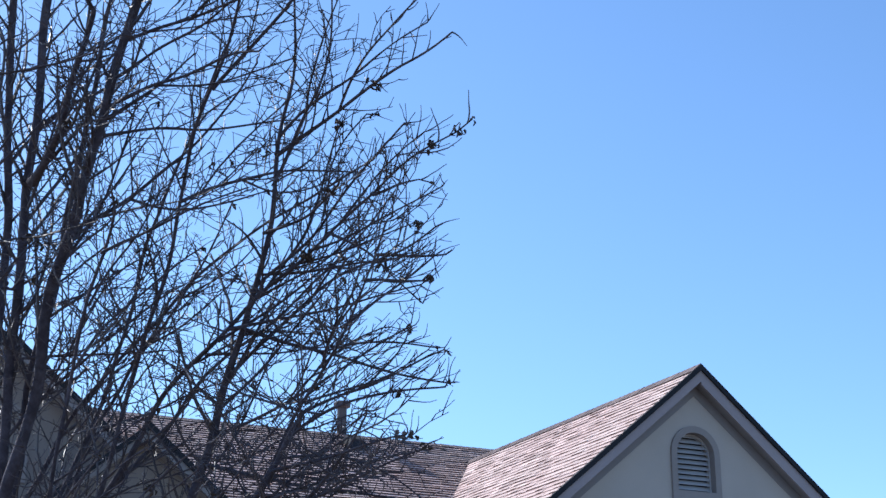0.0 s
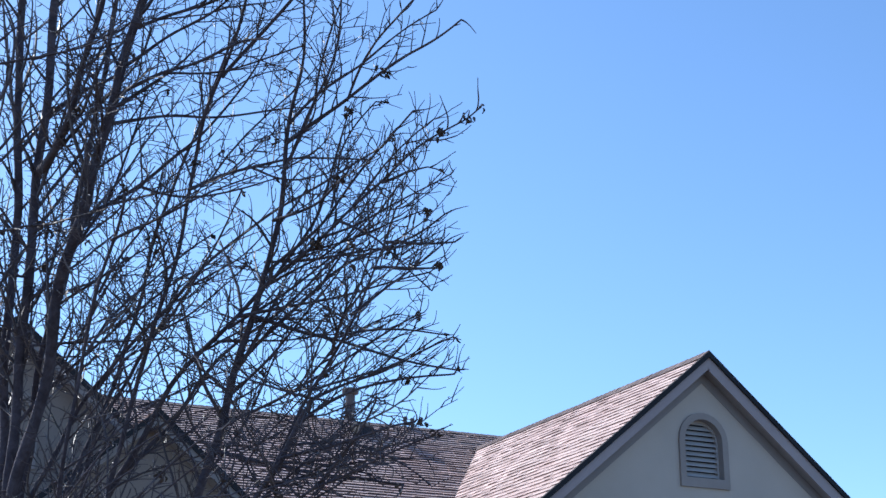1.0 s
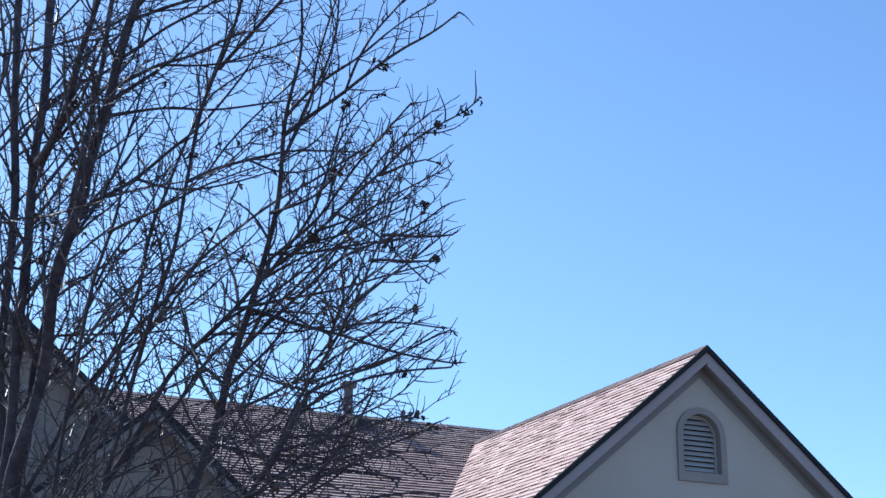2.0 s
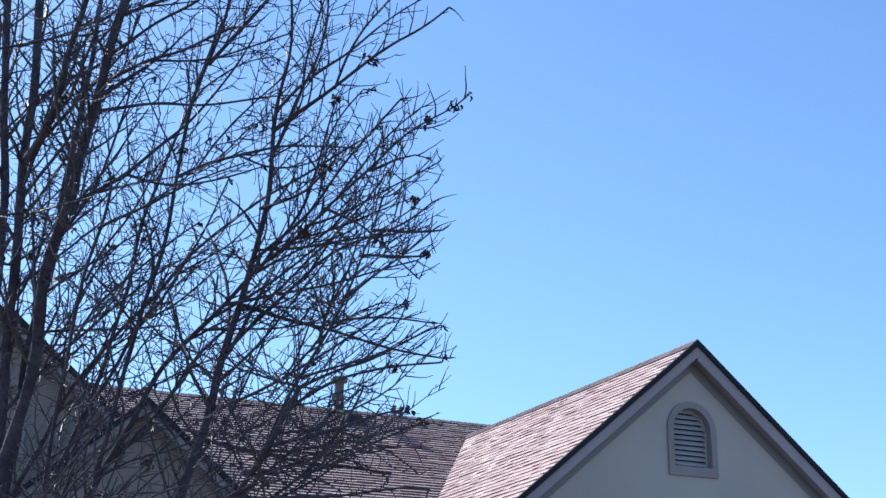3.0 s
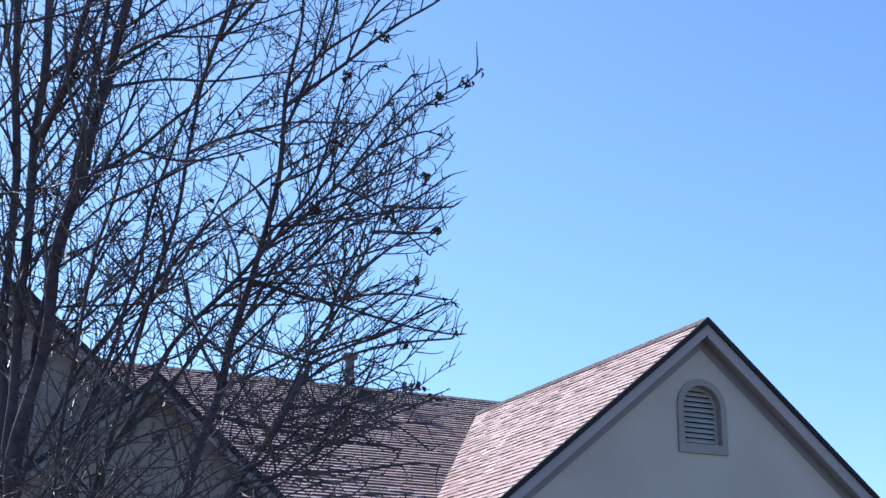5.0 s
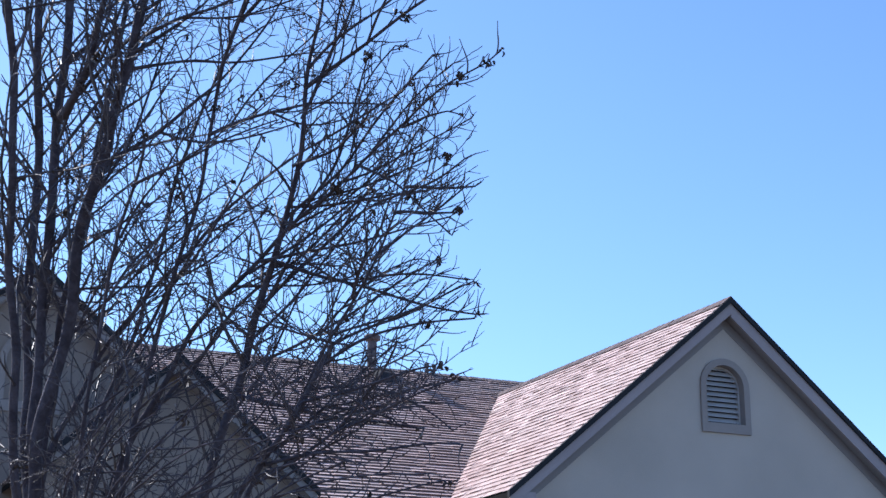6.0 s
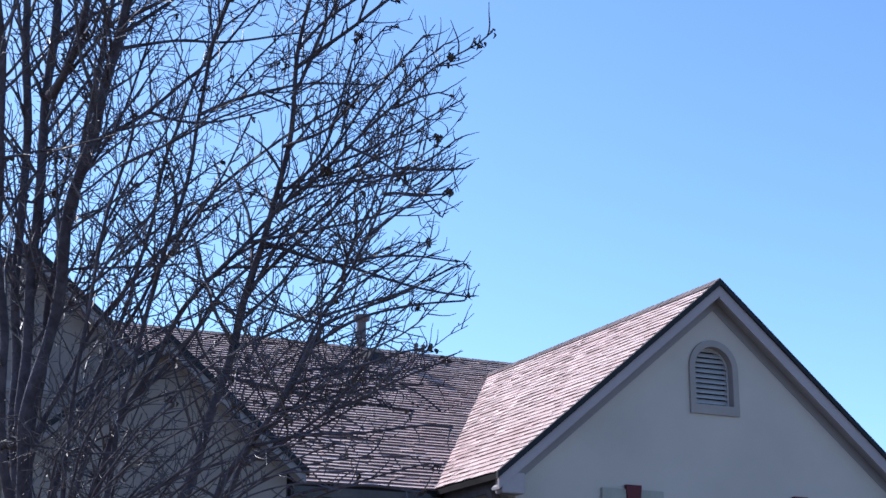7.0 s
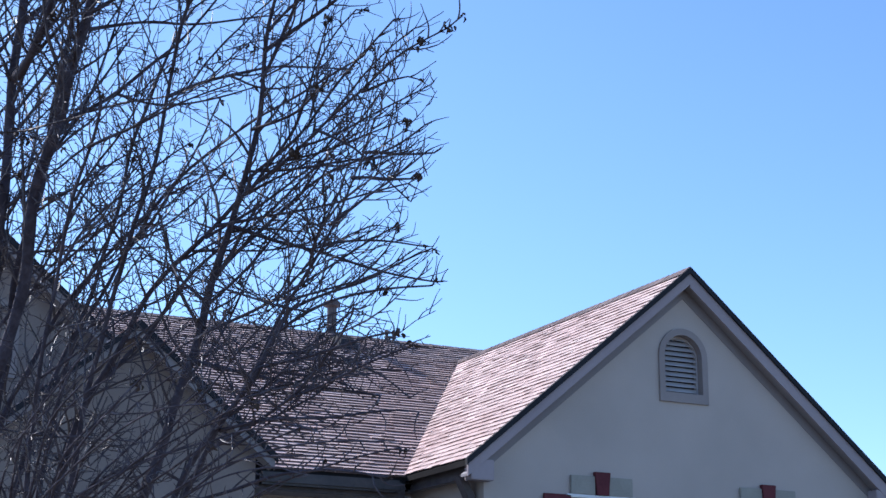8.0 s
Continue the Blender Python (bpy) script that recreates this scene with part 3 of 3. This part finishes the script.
def shingle_mesh(name, w, jitter, band, mat):
    """One tab: thin wedge, thick at its lower edge, with a band of dark granules under the next course; x along the course, y up the slope."""
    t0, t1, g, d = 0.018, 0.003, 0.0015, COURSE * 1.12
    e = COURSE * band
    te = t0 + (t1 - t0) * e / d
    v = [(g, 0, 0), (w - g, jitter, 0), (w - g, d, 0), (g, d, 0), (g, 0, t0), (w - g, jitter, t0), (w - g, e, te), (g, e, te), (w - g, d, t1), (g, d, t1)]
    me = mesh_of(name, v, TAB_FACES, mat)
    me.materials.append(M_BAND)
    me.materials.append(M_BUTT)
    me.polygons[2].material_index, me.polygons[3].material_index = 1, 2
    return me


def slope_matrix(origin, along, up):
    along, up = Vector(along).normalized(), Vector(up).normalized()
    n = along.cross(up)
    return Matrix(((along.x, up.x, n.x, origin[0]), (along.y, up.y, n.y, origin[1]), (along.z, up.z, n.z, origin[2]), (0, 0, 0, 1)))


def courses(length, rise, keep):
    """Tabs of a slope: (place along, place up, width)."""
    out = []
    for i in range(int(rise / COURSE) + 1):
        u = -rng.uniform(0, TAB)
        while u < length:
            w = TAB * rng.uniform(0.5, 1.4)
            a, b = max(u, 0), min(u + w, length)
            if b - a > 0.03 and keep(a, b, i * COURSE):
                out.append((a, i * COURSE + rng.choice((-0.003, 0.0, 0.0, 0.004)), b - a))
            u += w
    return out


def joined_shingles(m, tabs, label, butts=(0.018, 0.021, 0.024)):
    v, f = [], []
    for u, s, w in tabs:
        k = len(v)
        h = rng.choice(butts)
        j0, j1 = rng.uniform(-0.004, 0.004), rng.uniform(-0.004, 0.004)
        d = COURSE * 1.12
        e = COURSE * rng.choice((0.60, 0.66, 0.72, 0.80))
        he = h + (0.003 - h) * e / d
        a, b = u + 0.002, u + w - 0.002
        for q in ((a, s + j0, 0), (b, s + j1, 0), (b, s + d, 0), (a, s + d, 0), (a, s + j0, h), (b, s + j1, h), (b, s + e, he), (a, s + e, he), (b, s + d, 0.003), (a, s + d, 0.003)):
            v.append(m @ Vector(q))
        f += [tuple(k + n for n in q) for q in TAB_FACES]
    me = mesh_of("shingles", v, f, M_SHINGLES)
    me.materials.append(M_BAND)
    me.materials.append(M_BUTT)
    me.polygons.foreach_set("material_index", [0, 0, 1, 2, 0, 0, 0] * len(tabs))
    part("shingles", me, M_SHINGLES, house, label, "stuff")


RAKE = WHALF / math.cos(SLOPE)
ROOF_LABEL = "reddish-brown asphalt shingles in courses"
# the wing's sunlit slope: each tab a piece
base = slope_matrix((WX - WHALF, 16.6, WZ - WHALF * TAN), (0, -1, 0), (math.cos(SLOPE), 0, math.sin(SLOPE)))
tabs = courses(16.6 - WY + 0.012, RAKE - 0.05, lambda a, b, s: 16.6 - b < EAVE_Y + (16.445 - EAVE_Y) * (s + COURSE) / RAKE + 0.06)
kinds = {}
far = [q for q in tabs if 16.6 - q[0] > 12.95]
joined_shingles(base, far, ROOF_LABEL, (0.008, 0.011, 0.015))
for u, s, w in (q for q in tabs if 16.6 - q[0] <= 12.95):
    key = (round(w / 0.05) * 0.05, rng.choice((-0.003, 0.003)), rng.choice((0.66, 0.74, 0.84, 0.97)))
    if key not in kinds:
        kinds[key] = shingle_mesh("shingle", max(key[0], 0.03), key[1], key[2], M_SHINGLE)
    piece = part("shingle", kinds[key], M_SHINGLE, house)
    k = w / max(key[0], 0.03)
    piece.matrix_local = base @ Matrix.Translation((u, s, 0)) @ Matrix.Diagonal((k, 1, rng.choice((0.45, 0.58, 0.74)), 1))
# the other slopes
joined_shingles(slope_matrix((WX + WHALF, WY - 0.012, WZ - WHALF * TAN), (0, 1, 0), (-math.cos(SLOPE), 0, math.sin(SLOPE))), courses(5.0, RAKE - 0.05, lambda a, b, s: WY + a < EAVE_Y + (16.445 - EAVE_Y) * (s + COURSE) / RAKE + 0.06), ROOF_LABEL)
MRISE = math.hypot(RIDGE_Y - EAVE_Y, RIDGE_Z - EAVE_Z)
mup = (0, RIDGE_Y - EAVE_Y, RIDGE_Z - EAVE_Z)


def on_main(a, b, s):
    x0, x1 = -0.4 + a, -0.4 + b
    y = EAVE_Y + s / MRISE * (RIDGE_Y - EAVE_Y)
    z = main_height(y)
    if x0 < 4.36 and y < 13.42:
        return False
    return not any(abs(x - px) < (pz - z) / TAN - 0.25 for x in (x0, x1) for px, pz in ((WX, WZ), (LX, LZ), (SX, SZ)) if x0 < px + 9)


joined_shingles(slope_matrix((-0.4, EAVE_Y - 0.02, EAVE_Z - 0.011), (1, 0, 0), mup), courses(11.0, MRISE - 0.02, on_main), ROOF_LABEL)
joined_shingles(slope_matrix((10.6, 2 * RIDGE_Y - EAVE_Y + 0.02, EAVE_Z - 0.011), (-1, 0, 0), (0, -mup[1], mup[2])), courses(11.0, MRISE - 0.02, lambda a, b, s: True), ROOF_LABEL)
for px, pz, half, y0, y1 in ((LX, LZ, 2.30, LY, 16.5), (SX, SZ, 1.21, SY, 14.6)):
    r = half / math.cos(SLOPE)
    joined_shingles(slope_matrix((px - half, y1, pz - half * TAN), (0, -1, 0), (math.cos(SLOPE), 0, math.sin(SLOPE))), courses(y1 - y0 + 0.012, r - 0.05, lambda a, b, s: True), ROOF_LABEL)
    joined_shingles(slope_matrix((px + half, y0 - 0.012, pz - half * TAN), (0, 1, 0), (-math.cos(SLOPE), 0, math.sin(SLOPE))), courses(y1 - y0 + 0.012, r - 0.05, lambda a, b, s: True), ROOF_LABEL)


# ridge caps: bent pieces over the ridges
def cap_mesh(name, tan):
    w, d = 0.10, 0.18
    z = -w * tan
    v = [(-w, 0, z + 0.020), (0, 0, 0.021), (w, 0, z + 0.020), (-w, d, z + 0.012), (0, d, 0.013), (w, d, z + 0.012),
         (-w, 0, z + 0.006), (0, 0, 0.008), (w, 0, z + 0.006)]
    return mesh_of(name, v, [(0, 1, 4, 3), (1, 2, 5, 4), (6, 7, 1, 0), (7, 8, 2, 1)], M_CAP)


for px, pz, y0, y1 in ((WX, WZ, WY, 16.5), (LX, LZ, LY, 16.4), (SX, SZ, SY, 14.6)):
    me = cap_mesh("ridge_cap", TAN)
    y = y0 - 0.01
    while y < y1:
        ob = part("ridge_cap", me, M_CAP, house)
        ob.matrix_local = Matrix.Translation((px, y, pz + rng.uniform(0, 0.003))) @ Matrix.Rotation(rng.gauss(0, 0.02), 4, "Z")
        y += COURSE
me = cap_mesh("ridge_cap", MAIN_TAN)
x = 0.0
while x < 10.5:
    ob = part("ridge_cap", me, M_CAP, house)
    ob.matrix_local = Matrix.Translation((x, RIDGE_Y, RIDGE_Z + rng.uniform(0, 0.003))) @ Matrix.Rotation(radians(-90) + rng.gauss(0, 0.02), 4, "Z")
    x += COURSE
